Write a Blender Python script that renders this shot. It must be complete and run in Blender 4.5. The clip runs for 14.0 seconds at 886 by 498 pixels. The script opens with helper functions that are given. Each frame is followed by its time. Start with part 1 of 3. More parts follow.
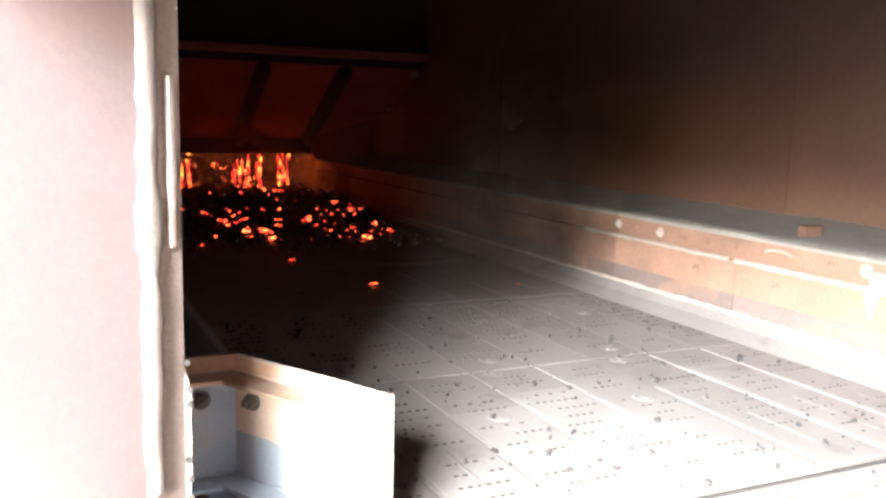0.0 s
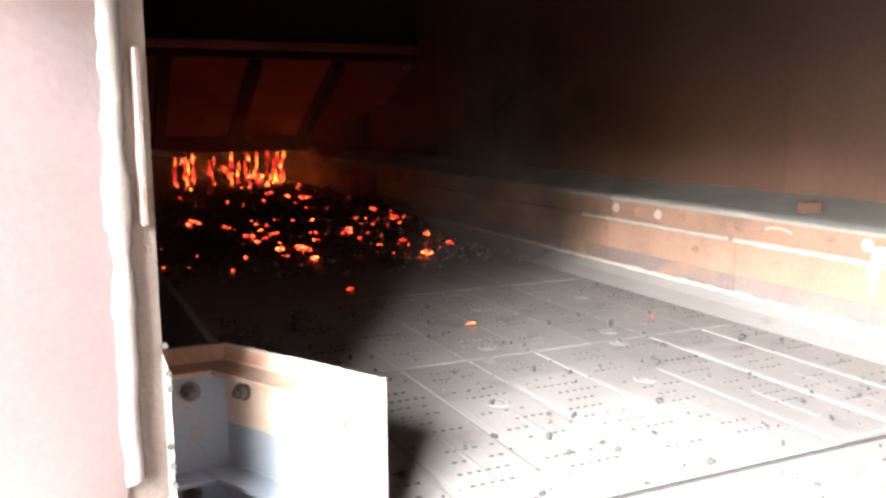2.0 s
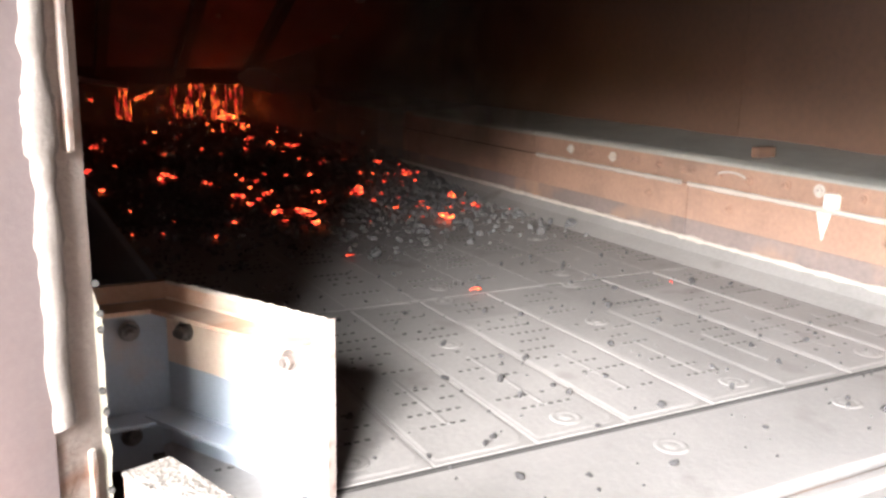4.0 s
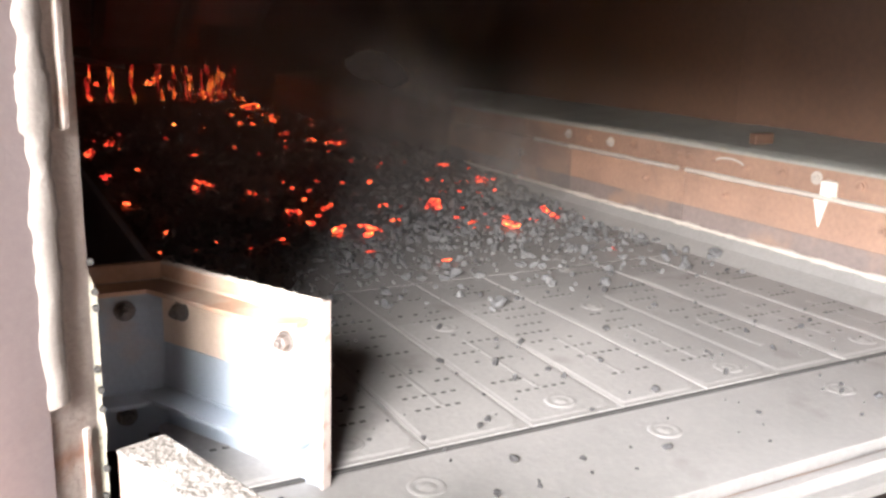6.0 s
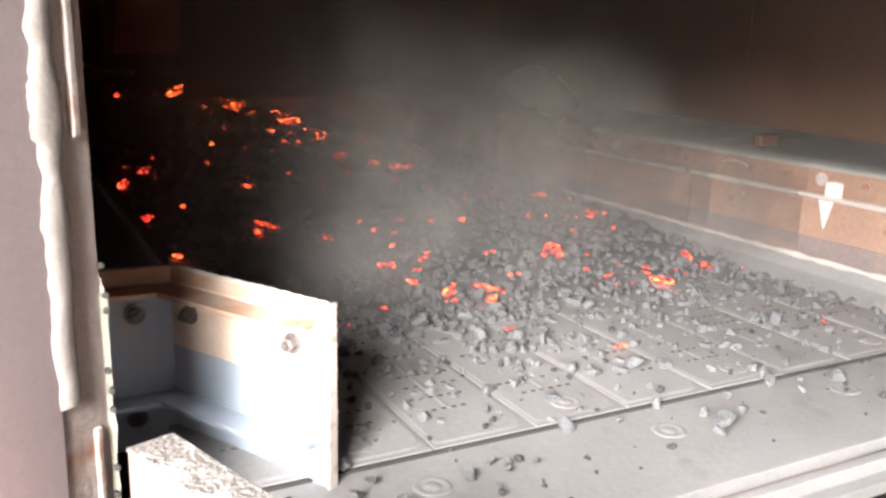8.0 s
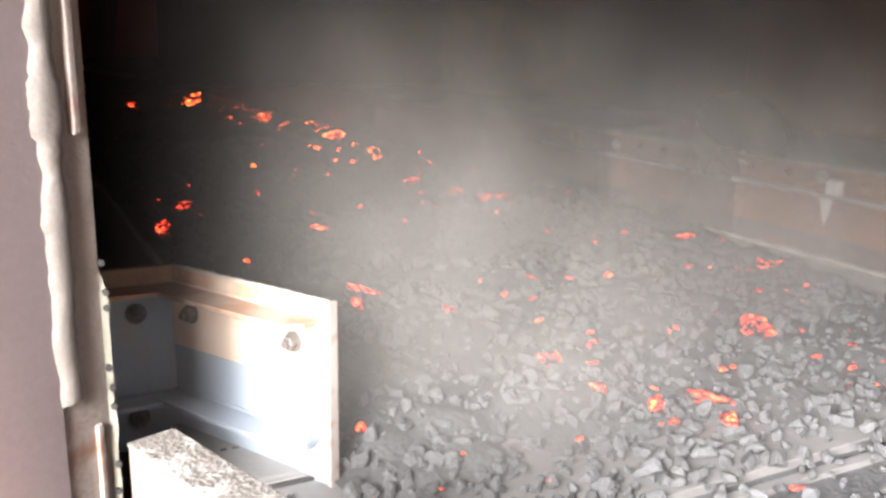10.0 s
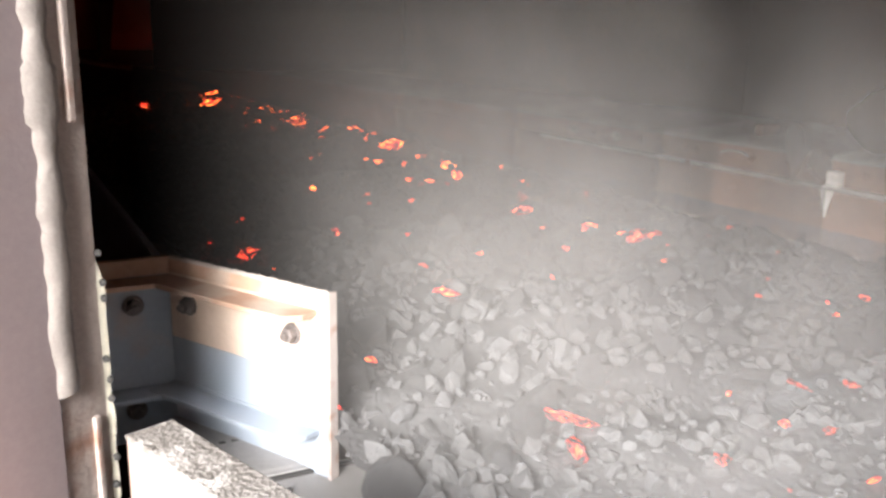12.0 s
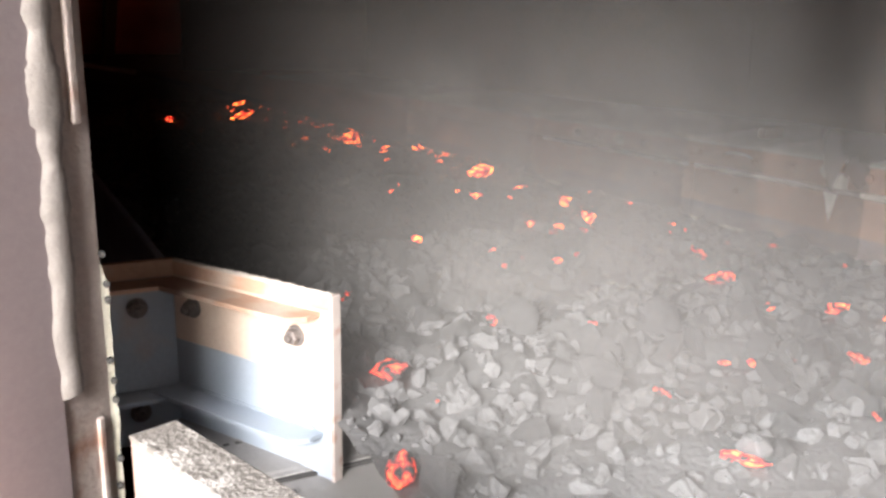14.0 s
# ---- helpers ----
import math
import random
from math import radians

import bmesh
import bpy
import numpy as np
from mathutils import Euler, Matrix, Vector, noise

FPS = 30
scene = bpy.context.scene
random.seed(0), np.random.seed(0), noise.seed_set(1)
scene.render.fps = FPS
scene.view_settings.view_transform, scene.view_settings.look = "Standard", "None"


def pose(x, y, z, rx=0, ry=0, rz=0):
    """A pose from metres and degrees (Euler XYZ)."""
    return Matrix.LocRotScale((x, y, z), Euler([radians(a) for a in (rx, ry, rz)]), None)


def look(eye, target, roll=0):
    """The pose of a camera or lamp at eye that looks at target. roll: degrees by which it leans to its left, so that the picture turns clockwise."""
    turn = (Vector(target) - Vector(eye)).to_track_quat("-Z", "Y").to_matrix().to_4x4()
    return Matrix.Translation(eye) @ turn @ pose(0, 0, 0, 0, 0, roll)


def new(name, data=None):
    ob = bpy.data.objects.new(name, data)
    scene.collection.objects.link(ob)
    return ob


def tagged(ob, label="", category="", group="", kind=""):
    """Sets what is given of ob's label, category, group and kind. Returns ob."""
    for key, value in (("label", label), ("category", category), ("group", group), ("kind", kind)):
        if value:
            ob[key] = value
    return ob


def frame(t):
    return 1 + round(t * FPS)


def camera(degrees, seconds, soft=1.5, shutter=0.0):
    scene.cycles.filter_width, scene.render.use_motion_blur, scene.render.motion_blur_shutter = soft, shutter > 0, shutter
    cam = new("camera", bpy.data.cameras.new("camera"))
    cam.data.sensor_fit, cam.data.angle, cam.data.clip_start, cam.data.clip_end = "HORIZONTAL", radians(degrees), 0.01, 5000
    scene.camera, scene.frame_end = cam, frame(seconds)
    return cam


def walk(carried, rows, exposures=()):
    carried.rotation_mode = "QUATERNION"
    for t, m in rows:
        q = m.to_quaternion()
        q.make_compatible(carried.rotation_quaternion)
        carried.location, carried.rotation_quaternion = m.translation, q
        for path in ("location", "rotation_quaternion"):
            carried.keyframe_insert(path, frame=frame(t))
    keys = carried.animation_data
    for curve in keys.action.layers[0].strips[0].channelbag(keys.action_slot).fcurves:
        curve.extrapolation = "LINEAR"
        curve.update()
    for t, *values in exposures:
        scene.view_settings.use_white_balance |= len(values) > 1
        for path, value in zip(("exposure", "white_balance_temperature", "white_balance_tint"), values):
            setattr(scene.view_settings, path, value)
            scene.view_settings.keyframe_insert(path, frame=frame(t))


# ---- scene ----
# camera, held by hand inside the hatch
cam = camera(54.26, 14.0, soft=2.8)
PATH = [
    (0, pose(1.1331, -0.5015, 0.6561, 81.494, -1.422, 65.360)),
    (0.5, pose(1.1070, -0.5043, 0.6365, 82.182, -1.106, 64.382)),
    (1, pose(1.1075, -0.4936, 0.6368, 81.531, -0.659, 64.426)),
    (1.5, pose(1.1111, -0.4877, 0.6274, 81.301, 0.462, 65.908)),
    (2, pose(1.1147, -0.4741, 0.6270, 81.228, 0.305, 65.171)),
    (2.5, pose(1.1110, -0.4656, 0.6266, 79.933, 0.789, 65.346)),
    (3, pose(1.0847, -0.4592, 0.6243, 76.799, -1.195, 62.564)),
    (3.5, pose(1.0704, -0.4569, 0.6168, 77.423, -1.106, 62.172)),
    (6, pose(1.0709, -0.4551, 0.6124, 76.281, -1.732, 62.076)),
    (6.5, pose(1.0719, -0.4558, 0.6113, 76.336, -1.745, 62.277)),
    (7, pose(1.0748, -0.4553, 0.6143, 75.915, -1.793, 62.321)),
    (7.5, pose(1.0738, -0.4555, 0.6128, 75.973, -1.763, 62.173)),
    (8, pose(1.0889, -0.4565, 0.6153, 76.499, -1.280, 62.600)),
    (10.5, pose(1.0947, -0.4556, 0.6080, 76.668, -0.833, 62.589)),
    (11, pose(1.0917, -0.4558, 0.6051, 76.843, -0.659, 62.337)),
    (11.5, pose(1.0899, -0.4543, 0.6028, 76.740, -0.666, 62.334)),
    (12, pose(1.0836, -0.4548, 0.6033, 76.232, -0.928, 62.471)),
    (12.5, pose(1.0930, -0.4543, 0.6029, 76.833, -0.454, 62.588)),
    (13, pose(1.0930, -0.4553, 0.6020, 76.925, -0.359, 62.767)),
    (13.5, pose(1.0845, -0.4554, 0.6011, 76.377, -1.025, 62.721)),
    (14, pose(1.0843, -0.4552, 0.6008, 76.482, -0.809, 62.677)),
]
walk(cam, PATH, exposures=[(0, 1.36), (2.3, 1.24), (3.2, 0.86), (6.0, 0.28), (8.0, 0.12), (10.5, -0.22), (12.5, -0.45), (14.0, -0.55)])

# daylight: sky and low sun through the hatch on the near side
world = bpy.data.worlds.new("sky")
scene.world = world
world.use_nodes = True
sky = world.node_tree.nodes.new("ShaderNodeTexSky")
sky.sky_type, sky.sun_disc = "NISHITA", False
sky.sun_elevation, sky.sun_rotation = radians(12.7), radians(130.5)
world.node_tree.nodes["Background"].inputs["Strength"].default_value = 0.15
world.node_tree.links.new(sky.outputs[0], world.node_tree.nodes["Background"].inputs["Color"])
sun = new("sun", bpy.data.lights.new("sun", "SUN"))
sun.data.energy, sun.data.angle, sun.data.color = 1.7, radians(7), (1.0, 0.92, 0.84)
sun.matrix_world = look((0.76 * 4, -0.65 * 4, 0.9), (0, 0, 0))
day = new("hatch_daylight", bpy.data.lights.new("hatch_daylight", "AREA"))
day.data.shape, day.data.size, day.data.size_y, day.data.energy, day.data.color = "RECTANGLE", 1.6, 1.2, 1300.0, (1.0, 0.935, 0.895)
day.matrix_world = look((2.52, -2.28, 1.55), (-0.1, 0.9, 0.1))
# soft fill lamp, added in the hatch opening to lift dim parts
fill_lamp = new("hatch_fill", bpy.data.lights.new("hatch_fill", "AREA"))
fill_lamp.data.shape, fill_lamp.data.size, fill_lamp.data.size_y, fill_lamp.data.energy, fill_lamp.data.color = "RECTANGLE", 0.92, 0.42, 12.0, (0.90, 0.94, 1.0)
fill_lamp.data.spread = radians(76)
fill_lamp.matrix_world = look((1.12, -0.62, 0.60), (0.60, 1.2, -0.10))


# ---- materials ----
def material(name, base, dark, rough=0.7, metal=0.0, scale=6.0, fine=60.0, bump=0.3, stain=None, stain_scale=2.0, stain_cut=(0.5, 0.65), spread=0.25):
    """Two scales of variation, an optional stain colour and a fine relief."""
    m = bpy.data.materials.new(name)
    m.use_nodes = True
    nt = m.node_tree
    n, l = nt.nodes, nt.links
    b = n["Principled BSDF"]
    tc = n.new("ShaderNodeTexCoord")
    geo = n.new("ShaderNodeNewGeometry")
    big = n.new("ShaderNodeTexNoise")
    big.inputs["Scale"].default_value, big.inputs["Detail"].default_value = scale, 6
    small = n.new("ShaderNodeTexNoise")
    small.inputs["Scale"].default_value, small.inputs["Detail"].default_value = fine, 5
    l.new(tc.outputs["Object"], big.inputs["Vector"])
    l.new(tc.outputs["Object"], small.inputs["Vector"])
    mix = n.new("ShaderNodeMix")
    mix.data_type = "RGBA"
    mix.inputs[6].default_value, mix.inputs[7].default_value = (*dark, 1), (*base, 1)
    ramp = n.new("ShaderNodeMapRange")
    ramp.inputs[1].default_value, ramp.inputs[2].default_value = 0.5 - spread, 0.5 + spread
    avg = n.new("ShaderNodeMath")
    avg.operation = "MULTIPLY_ADD"
    l.new(small.outputs["Fac"], avg.inputs[0])
    avg.inputs[1].default_value = 0.5
    half = n.new("ShaderNodeMath")
    half.operation = "MULTIPLY"
    half.inputs[1].default_value = 0.5
    l.new(big.outputs["Fac"], half.inputs[0])
    l.new(half.outputs[0], avg.inputs[2])
    l.new(avg.outputs[0], ramp.inputs[0])
    l.new(ramp.outputs[0], mix.inputs[0])
    col = mix.outputs[2]
    if stain:
        st = n.new("ShaderNodeTexNoise")
        st.inputs["Scale"].default_value, st.inputs["Detail"].default_value = stain_scale, 8
        l.new(tc.outputs["Object"], st.inputs["Vector"])
        cut = n.new("ShaderNodeMapRange")
        cut.inputs[1].default_value, cut.inputs[2].default_value = stain_cut
        l.new(st.outputs["Fac"], cut.inputs[0])
        over = n.new("ShaderNodeMix")
        over.data_type = "RGBA"
        over.inputs[7].default_value = (*stain, 1)
        l.new(cut.outputs[0], over.inputs[0])
        l.new(col, over.inputs[6])
        col = over.outputs[2]
    vary = n.new("ShaderNodeHueSaturation")
    info = n.new("ShaderNodeObjectInfo")
    val = n.new("ShaderNodeMath")
    val.operation = "MULTIPLY_ADD"
    val.inputs[1].default_value, val.inputs[2].default_value = 0.2, 0.9
    l.new(info.outputs["Random"], val.inputs[0])
    isl = n.new("ShaderNodeMath")
    isl.operation = "MULTIPLY_ADD"
    isl.inputs[1].default_value = 0.15
    l.new(geo.outputs["Random Per Island"], isl.inputs[0])
    l.new(val.outputs[0], isl.inputs[2])
    l.new(isl.outputs[0], vary.inputs["Value"])
    l.new(col, vary.inputs["Color"])
    l.new(vary.outputs[0], b.inputs["Base Color"])
    rr = n.new("ShaderNodeMath")
    rr.operation = "MULTIPLY_ADD"
    rr.inputs[1].default_value, rr.inputs[2].default_value = 0.3, rough - 0.15
    l.new(small.outputs["Fac"], rr.inputs[0])
    l.new(rr.outputs[0], b.inputs["Roughness"])
    b.inputs["Metallic"].default_value = metal
    bp = n.new("ShaderNodeBump")
    bp.inputs["Strength"].default_value, bp.inputs["Distance"].default_value = bump, 0.004
    l.new(small.outputs["Fac"], bp.inputs["Height"])
    l.new(bp.outputs[0], b.inputs["Normal"])
    return m


M_DECK = material("dusty_steel_deck", (0.29, 0.284, 0.282), (0.19, 0.187, 0.187), 0.62, 0.1, 5, 90, 0.25, (0.16, 0.15, 0.15), 7, (0.6, 0.75))
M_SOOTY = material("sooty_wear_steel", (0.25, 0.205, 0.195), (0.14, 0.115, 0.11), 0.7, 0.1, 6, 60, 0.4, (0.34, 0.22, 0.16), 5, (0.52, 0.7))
M_SLOT = material("soot", (0.05, 0.05, 0.05), (0.03, 0.03, 0.03), 0.9)
M_RUST = material("rusty_plate", (0.40, 0.25, 0.185), (0.24, 0.155, 0.12), 0.8, 0.0, 7, 70, 0.5, (0.14, 0.105, 0.09), 3.0, (0.56, 0.8))
M_LIP = material("dust_on_lip", (0.55, 0.51, 0.47), (0.38, 0.34, 0.31), 0.9, 0, 14, 120, 0.8)
M_LEDGE = material("grey_dust_ledge", (0.42, 0.42, 0.39), (0.28, 0.28, 0.26), 0.95, 0, 6, 60, 0.6)
M_SOOTWALL = material("soot_black_steel", (0.046, 0.034, 0.029), (0.028, 0.022, 0.019), 0.9, 0, 2.5, 40, 0.4)
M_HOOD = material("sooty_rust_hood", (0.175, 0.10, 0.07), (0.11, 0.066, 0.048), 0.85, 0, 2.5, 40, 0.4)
M_CHUTE = material("scaled_chute_steel", (0.44, 0.165, 0.125), (0.24, 0.09, 0.07), 0.75, 0, 3, 40, 0.5)
M_PAINT = material("pink_primer_paint", (0.42, 0.36, 0.375), (0.33, 0.28, 0.295), 0.6, 0, 14, 300, 0.10, (0.40, 0.29, 0.26), 12, (0.55, 0.8))
M_SEAL = material("grey_sealant", (0.34, 0.315, 0.30), (0.24, 0.22, 0.21), 0.8, 0, 60, 400, 0.25)
M_EDGE = material("scuffed_edge_steel", (0.50, 0.45, 0.425), (0.36, 0.31, 0.29), 0.6, 0, 40, 300, 0.5, (0.28, 0.15, 0.10), 30, (0.55, 0.7))
M_BOLTED = material("pale_green_gasket", (0.48, 0.47, 0.40), (0.34, 0.33, 0.28), 0.7, 0, 40, 300, 0.5)
M_GALV = material("grey_painted_steel", (0.34, 0.40, 0.47), (0.27, 0.32, 0.385), 0.5, 0.05, 10, 120, 0.2, (0.42, 0.32, 0.25), 6, (0.66, 0.8))
M_CREAM = material("cream_scorched_paint", (0.66, 0.56, 0.48), (0.52, 0.41, 0.33), 0.55, 0.0, 6, 120, 0.2, (0.40, 0.26, 0.18), 4, (0.6, 0.78))
M_ORANGE = material("heat_stained_steel", (0.50, 0.34, 0.25), (0.34, 0.22, 0.16), 0.6, 0.1, 12, 120, 0.3, (0.50, 0.44, 0.38), 9, (0.5, 0.65))
M_NUT = material("dirty_bolt_steel", (0.20, 0.18, 0.17), (0.08, 0.07, 0.07), 0.5, 0.4, 60, 300, 0.4)
M_SILL = material("pitted_dusty_sill", (0.13, 0.12, 0.112), (0.06, 0.055, 0.05), 0.9, 0, 40, 220, 1.0, (0.22, 0.21, 0.20), 45, (0.56, 0.66))
M_SILLSIDE = material("brown_primer_side", (0.22, 0.15, 0.13), (0.16, 0.11, 0.095), 0.65, 0, 20, 200, 0.3)
M_ROCK = material("grey_clinker", (0.145, 0.147, 0.152), (0.095, 0.097, 0.101), 0.95, 0, 14, 110, 1.0)
M_DARKROCK = material("dark_clinker", (0.15, 0.153, 0.16), (0.085, 0.087, 0.093), 0.9, 0, 14, 90, 1.0)
M_GRIT = material("black_grit", (0.055, 0.055, 0.058), (0.03, 0.03, 0.032), 0.95, 0, 14, 90, 0.6)
# near-white, paints the patch of sun on the far lip
M_SUN_PATCH = material("painted_sun_patch", (0.92, 0.90, 0.86), (0.86, 0.82, 0.76), 0.35, 0.0, 30, 200, 0.2)
M_GROUND = material("yard_concrete", (0.36, 0.35, 0.33), (0.26, 0.25, 0.24), 0.9, 0, 1, 20, 0.4)


def hot_material(name, strength, cut, core, scale=3.2):
    """Glowing lump under a patchy dark crust."""
    m = bpy.data.materials.new(name)
    m.use_nodes = True
    n, l = m.node_tree.nodes, m.node_tree.links
    b = n["Principled BSDF"]
    b.inputs["Base Color"].default_value, b.inputs["Roughness"].default_value = (0.06, 0.05, 0.05, 1), 0.9
    tc = n.new("ShaderNodeTexCoord")
    info = n.new("ShaderNodeObjectInfo")
    tex = n.new("ShaderNodeTexNoise")
    tex.noise_dimensions = "4D"
    tex.inputs["Scale"].default_value, tex.inputs["Detail"].default_value = scale, 5
    w = n.new("ShaderNodeMath")
    w.operation = "MULTIPLY"
    w.inputs[1].default_value = 37
    l.new(info.outputs["Random"], w.inputs[0])
    l.new(w.outputs[0], tex.inputs["W"])
    l.new(tc.outputs["Object"], tex.inputs["Vector"])
    rg = n.new("ShaderNodeMapRange")
    rg.inputs[1].default_value, rg.inputs[2].default_value = cut
    l.new(tex.outputs["Fac"], rg.inputs[0])
    ramp = n.new("ShaderNodeValToRGB")
    e = ramp.color_ramp.elements
    e[0].position, e[0].color = 0.0, (0.0, 0.0, 0.0, 1)
    e[1].position, e[1].color = 1.0, core
    mid = ramp.color_ramp.elements.new(0.4)
    mid.color = (0.22, 0.008, 0.006, 1)
    l.new(rg.outputs[0], ramp.inputs[0])
    l.new(ramp.outputs[0], b.inputs["Emission Color"])
    b.inputs["Emission Strength"].default_value = strength
    return m


M_HOT = hot_material("glowing_clinker", 6.0, (0.44, 0.70), (1.0, 0.13, 0.035, 1), 5.5)
M_HOTTER = hot_material("white_hot_clinker", 14.0, (0.43, 0.70), (1.0, 0.165, 0.03, 1), 5.0)
M_FIERCE = hot_material("fierce_clinker", 22.0, (0.40, 0.68), (1.0, 0.22, 0.03, 1), 5.0)
M_BLAZE = hot_material("blazing_clump", 16.0, (0.30, 0.62), (1.0, 0.30, 0.03, 1), 8)
M_FALL = hot_material("falling_fire", 8.0, (0.38, 0.70), (1.0, 0.24, 0.03, 1), 12)


def dust_material(name, amount, seed, shaft_edge, tint=(0.325, 0.32, 0.315), wisp=False):
    """Thin drifting dust: ragged patches that fade towards the rim, with a light-shaft edge shaped in."""
    m = bpy.data.materials.new(name)
    m.use_nodes = True
    n, l = m.node_tree.nodes, m.node_tree.links
    n.remove(n["Principled BSDF"])
    tc = n.new("ShaderNodeTexCoord")
    sep = n.new("ShaderNodeSeparateXYZ")
    l.new(tc.outputs["Generated"], sep.inputs[0])

    def math_node(op, a, b=None, c=None):
        q = n.new("ShaderNodeMath")
        q.operation = op
        for k, v in enumerate((a, b, c)):
            if v is None:
                continue
            if isinstance(v, (int, float)):
                q.inputs[k].default_value = v
            else:
                l.new(v, q.inputs[k])
        return q.outputs[0]

    def fade(src, a, b):
        q = n.new("ShaderNodeMapRange")
        q.interpolation_type = "SMOOTHSTEP"
        q.inputs[1].default_value, q.inputs[2].default_value = a, b
        l.new(src, q.inputs[0])
        return q.outputs[0]

    rim = math_node("MULTIPLY", fade(sep.outputs["Y"], 0.0, 0.24) if shaft_edge > 1 else fade(sep.outputs["Y"], 0.03, 0.30), fade(sep.outputs["Y"], 1.0, 0.88))
    if wisp:
        rim = math_node("MULTIPLY", fade(sep.outputs["Y"], 0.0, 0.5), fade(sep.outputs["Y"], 1.0, 0.55))
    rim = math_node("MULTIPLY", rim, fade(sep.outputs["Z"], 1.0, 0.4))
    rim = math_node("MULTIPLY", rim, fade(sep.outputs["Z"], 0.0, 0.25 if wisp else 0.08))
    # sloping light-shaft edge put into the density: dense just below it, thin above
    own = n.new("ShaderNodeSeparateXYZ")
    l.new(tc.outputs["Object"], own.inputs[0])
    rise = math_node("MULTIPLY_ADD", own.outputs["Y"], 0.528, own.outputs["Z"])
    below = math_node("MULTIPLY_ADD", fade(rise, shaft_edge + 0.11, shaft_edge - 0.07), 0.65, 0.35)
    dense = math_node("MULTIPLY", fade(rise, shaft_edge - 0.28, shaft_edge - 0.04), fade(rise, shaft_edge + 0.09, shaft_edge - 0.05))
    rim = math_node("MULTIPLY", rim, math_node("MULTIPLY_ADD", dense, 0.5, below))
    tex = n.new("ShaderNodeTexNoise")
    tex.noise_dimensions = "4D"
    tex.inputs["Scale"].default_value, tex.inputs["Detail"].default_value, tex.inputs["W"].default_value = 2.4, 4, seed
    tex.inputs["Distortion"].default_value = 0.35
    l.new(tc.outputs["Object"], tex.inputs["Vector"])
    cloud = n.new("ShaderNodeMapRange")
    cloud.inputs[1].default_value, cloud.inputs[2].default_value = 0.26, 0.76
    l.new(tex.outputs["Fac"], cloud.inputs[0])
    alpha = math_node("MULTIPLY", math_node("MULTIPLY", rim, cloud.outputs[0]), amount)
    clear = n.new("ShaderNodeBsdfTransparent")
    d = n.new("ShaderNodeBsdfDiffuse")
    d.inputs["Color"].default_value = (*tint, 1)
    tr = n.new("ShaderNodeBsdfTranslucent")
    tr.inputs["Color"].default_value = (*tint, 1)
    both = n.new("ShaderNodeMixShader")
    both.inputs[0].default_value = 0.4
    l.new(d.outputs[0], both.inputs[1])
    l.new(tr.outputs[0], both.inputs[2])
    mix = n.new("ShaderNodeMixShader")
    l.new(alpha, mix.inputs[0])
    l.new(clear.outputs[0], mix.inputs[1])
    l.new(both.outputs[0], mix.inputs[2])
    l.new(mix.outputs[0], n["Material Output"].inputs["Surface"])
    return m


# ---- building helpers ----
def box(bm, x0, x1, y0, y1, z0, z1, bevel=0.0, m=None):
    vs = [bm.verts.new((x, y, z)) for x in (x0, x1) for y in (y0, y1) for z in (z0, z1)]
    fs = [bm.faces.new([vs[i] for i in q]) for q in ((0, 1, 3, 2), (4, 6, 7, 5), (0, 4, 5, 1), (2, 3, 7, 6), (0, 2, 6, 4), (1, 5, 7, 3))]
    if bevel:
        es = list({e for f in fs for e in f.edges})
        r = bmesh.ops.bevel(bm, geom=es, offset=bevel, segments=2, profile=0.5, affect="EDGES")
        vs = list({v for v in vs if v.is_valid} | set(r["verts"]))
    if m is not None:
        bmesh.ops.transform(bm, matrix=m, verts=vs)
    return vs


def prism(bm, outline, axis_from, axis_to):
    """Extrude an outline in the y-z plane along x."""
    a = [bm.verts.new((axis_from, y, z)) for y, z in outline]
    b = [bm.verts.new((axis_to, y, z)) for y, z in outline]
    k = len(outline)
    for i in range(k):
        bm.faces.new((a[i], a[(i + 1) % k], b[(i + 1) % k], b[i]))
    bm.faces.new(a[::-1])
    bm.faces.new(b)


def turned(bm, profile, m, segments=20):
    """A body of revolution about local z from (radius, z) pairs."""
    rings = []
    for r, z in profile:
        rings.append([bm.verts.new(m @ Vector((r * math.cos(2 * math.pi * k / segments), r * math.sin(2 * math.pi * k / segments), z))) for k in range(segments)])
    for p, q in zip(rings, rings[1:]):
        for k in range(segments):
            bm.faces.new((p[k], p[(k + 1) % segments], q[(k + 1) % segments], q[k]))
    bm.faces.new(rings[-1])


def mesh_of(name, bm, mat, smooth=False):
    bmesh.ops.recalc_face_normals(bm, faces=bm.faces)
    me = bpy.data.meshes.new(name)
    bm.to_mesh(me)
    bm.free()
    me.materials.append(mat)
    if smooth:
        for p in me.polygons:
            p.use_smooth = True
    return me


def part(name, bm, mat, parent=None, label="", smooth=False):
    ob = new(name, mesh_of(name, bm, mat, smooth))
    ob.parent = parent
    return tagged(ob, label)


def empty(name, **tags):
    ob = new(name)
    return tagged(ob, **tags)


def hexagon_nut(bm, m, r=0.012, h=0.010, washer=0.017):
    turned(bm, [(washer, 0.0), (washer, 0.003), (r * 0.9, 0.003)], m, 20)
    turned(bm, [(r, 0.003), (r, 0.003 + h), (r * 0.82, 0.004 + h)], m, 6)
    turned(bm, [(r * 0.5, 0.003 + h), (r * 0.5, 0.010 + h), (r * 0.4, 0.011 + h)], m, 12)


